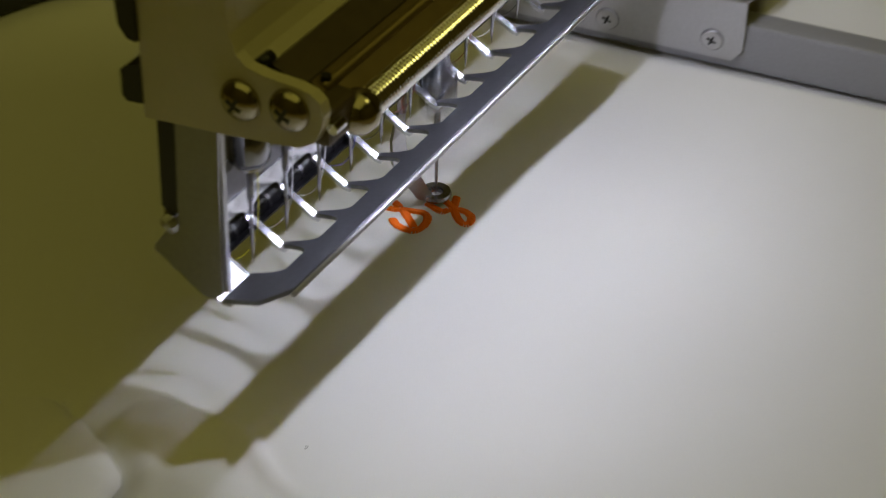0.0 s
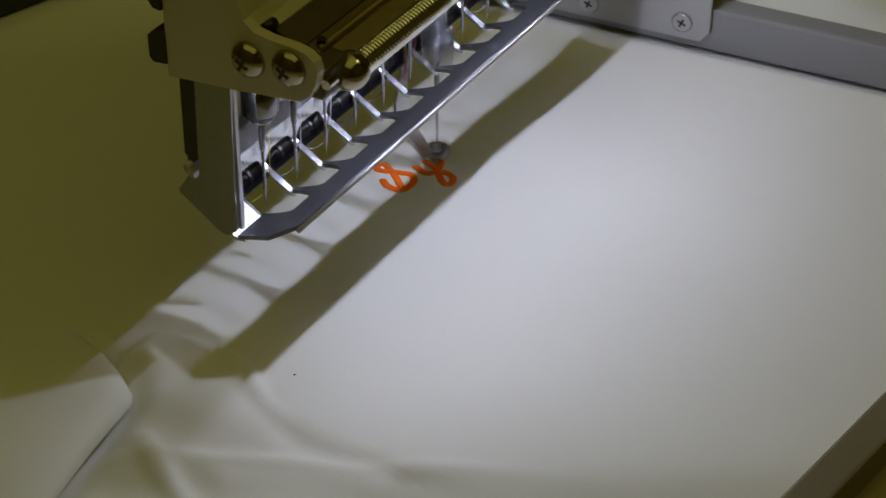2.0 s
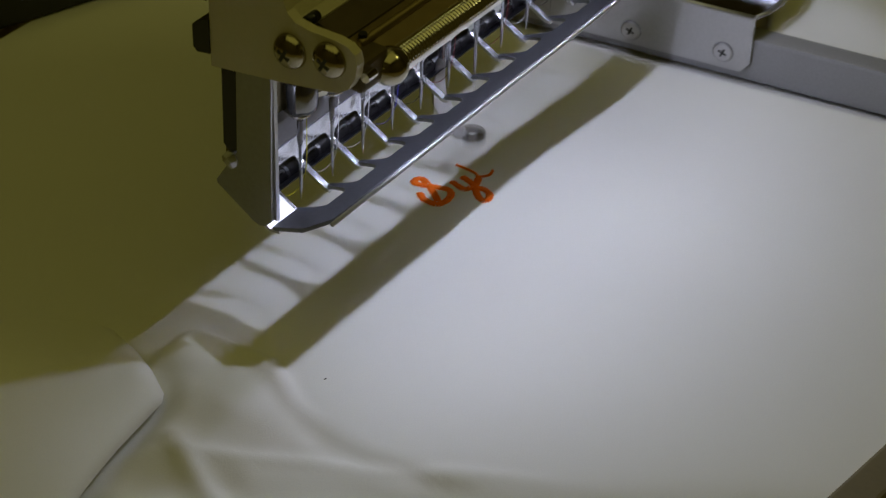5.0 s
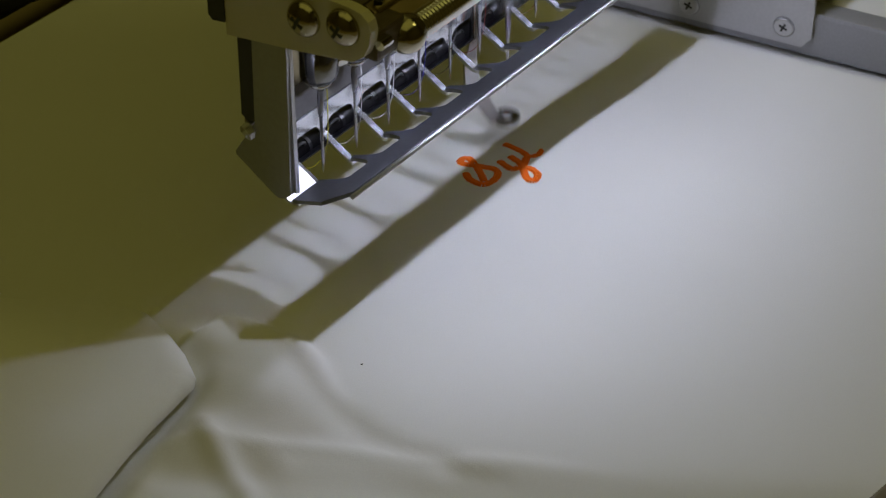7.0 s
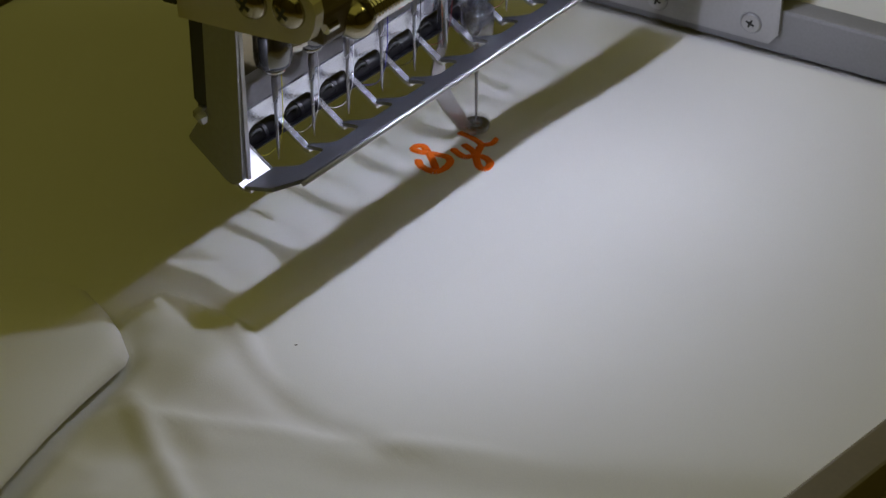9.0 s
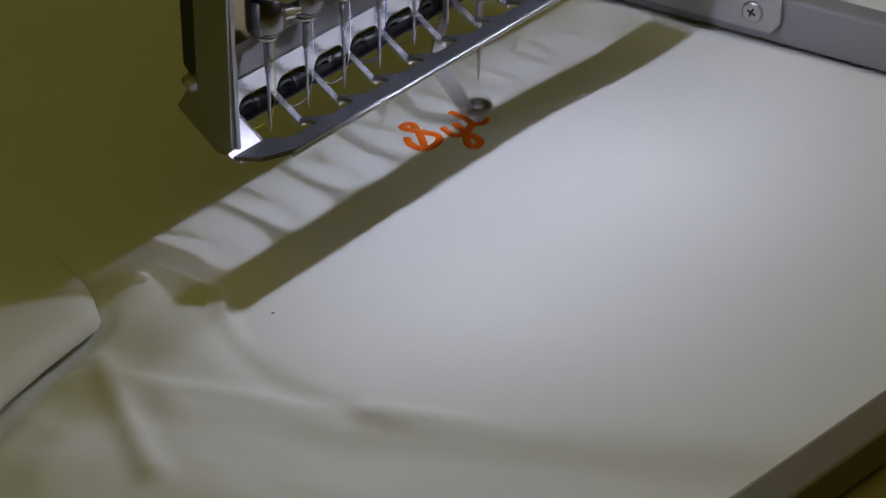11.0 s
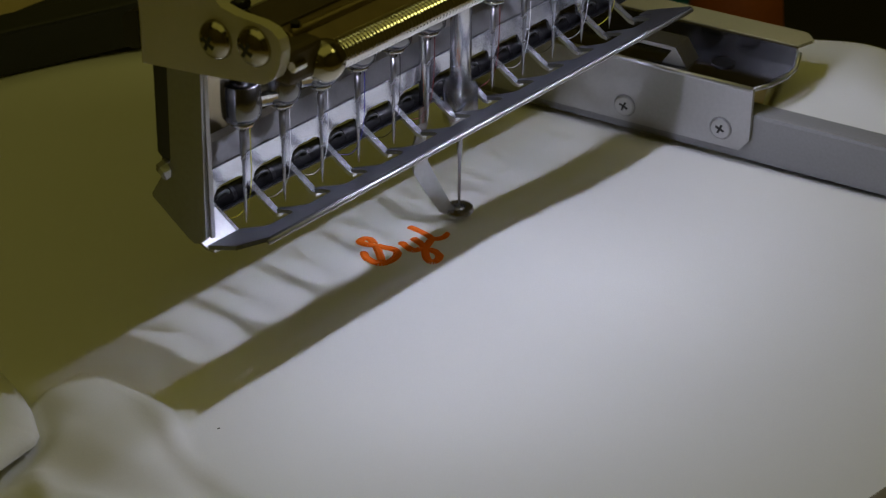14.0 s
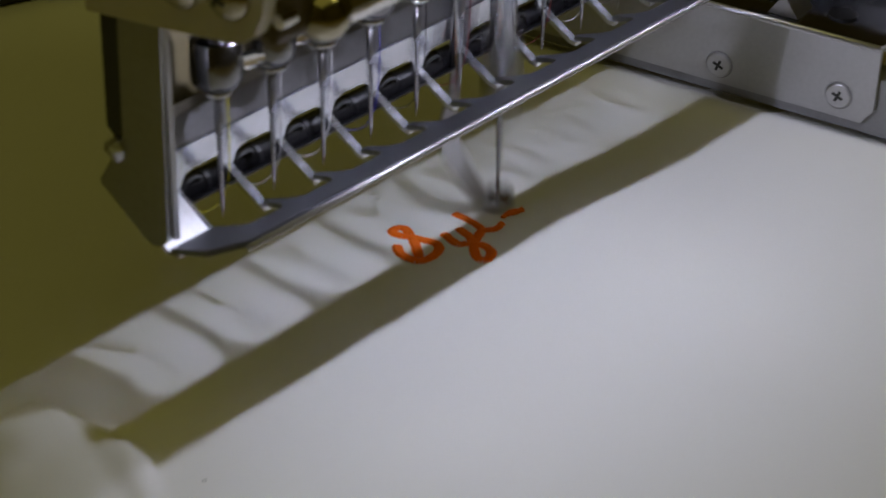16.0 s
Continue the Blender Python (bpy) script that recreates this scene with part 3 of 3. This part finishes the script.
for name, (width, strokes) in STROKES.items():
    bm = bmesh.new()
    for path in strokes:
        satin(path, width, bm)
    ob = part(name, bm, ORANGE, lettering)
    if name in SEWN:
        GROWING.append((ob, *SEWN[name]))

# ---- motion ----
HOOP_ROWS = [
    (0, 10.15, -4.09),
    (0.5, 9.42, -2.72),
    (1, 8.19, -1.90),
    (1.5, 6.74, -1.97),
    (2, 5.15, -2.34),
    (2.5, 3.04, -1.90),
    (3, 1.72, -1.28),
    (3.5, 3.19, -10.41),
    (4, 2.03, -4.62),
    (4.5, 2.37, -4.10),
    (5, 1.79, -5.68),
    (7.5, 1.17, -11.15),
    (8, 2.95, -9.83),
    (8.5, 1.75, -8.13),
    (9, 1.40, -5.69),
    (11.5, 2.53, -0.24),
    (12, 0.86, 0.44),
    (12.5, 0.00, 0.00),
    (13, -1.57, -2.00),
    (13.5, -3.99, -1.79),
    (14, -8.63, -2.48),
    (14.5, -6.86, -4.33),
    (15, -4.26, -1.54),
    (15.5, -2.92, -5.54),
    (16, -4.13, -4.37),
]
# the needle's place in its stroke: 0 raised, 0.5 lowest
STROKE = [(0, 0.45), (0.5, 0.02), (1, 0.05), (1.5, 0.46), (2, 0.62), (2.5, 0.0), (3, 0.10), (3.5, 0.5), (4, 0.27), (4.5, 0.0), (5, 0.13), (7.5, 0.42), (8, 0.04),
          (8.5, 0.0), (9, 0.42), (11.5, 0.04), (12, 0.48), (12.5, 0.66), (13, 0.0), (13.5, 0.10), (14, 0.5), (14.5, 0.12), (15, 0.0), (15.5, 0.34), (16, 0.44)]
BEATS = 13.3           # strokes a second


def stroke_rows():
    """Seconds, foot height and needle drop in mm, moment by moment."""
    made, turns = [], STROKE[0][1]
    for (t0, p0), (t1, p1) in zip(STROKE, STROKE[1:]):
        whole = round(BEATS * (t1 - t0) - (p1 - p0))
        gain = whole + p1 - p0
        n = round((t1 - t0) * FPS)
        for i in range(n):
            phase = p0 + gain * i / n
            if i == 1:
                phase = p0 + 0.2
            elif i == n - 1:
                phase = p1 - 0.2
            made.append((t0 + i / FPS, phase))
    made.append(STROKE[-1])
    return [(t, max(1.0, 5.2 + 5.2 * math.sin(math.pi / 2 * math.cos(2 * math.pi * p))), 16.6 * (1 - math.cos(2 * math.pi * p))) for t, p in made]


def grown(ob, start, end):
    """Stitches come up out of the cloth as they are sewn."""
    low, high = Matrix.Translation((0, 0, -1.6 * MM)), Matrix.Identity(4)
    walk(ob, [(0, low), (start, low), (end, high), (16, high)])


def motions():
    for ob in (hoop, fabric, spare, lettering):
        walk(ob, [(t, Matrix.Translation((x * MM, y * MM, 0))) for t, x, y in HOOP_ROWS])
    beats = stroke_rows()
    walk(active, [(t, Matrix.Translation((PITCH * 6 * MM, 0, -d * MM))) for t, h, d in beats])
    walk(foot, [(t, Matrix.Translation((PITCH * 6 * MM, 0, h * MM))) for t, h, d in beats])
    for ob, start, end in GROWING:
        grown(ob, start, end)


motions()
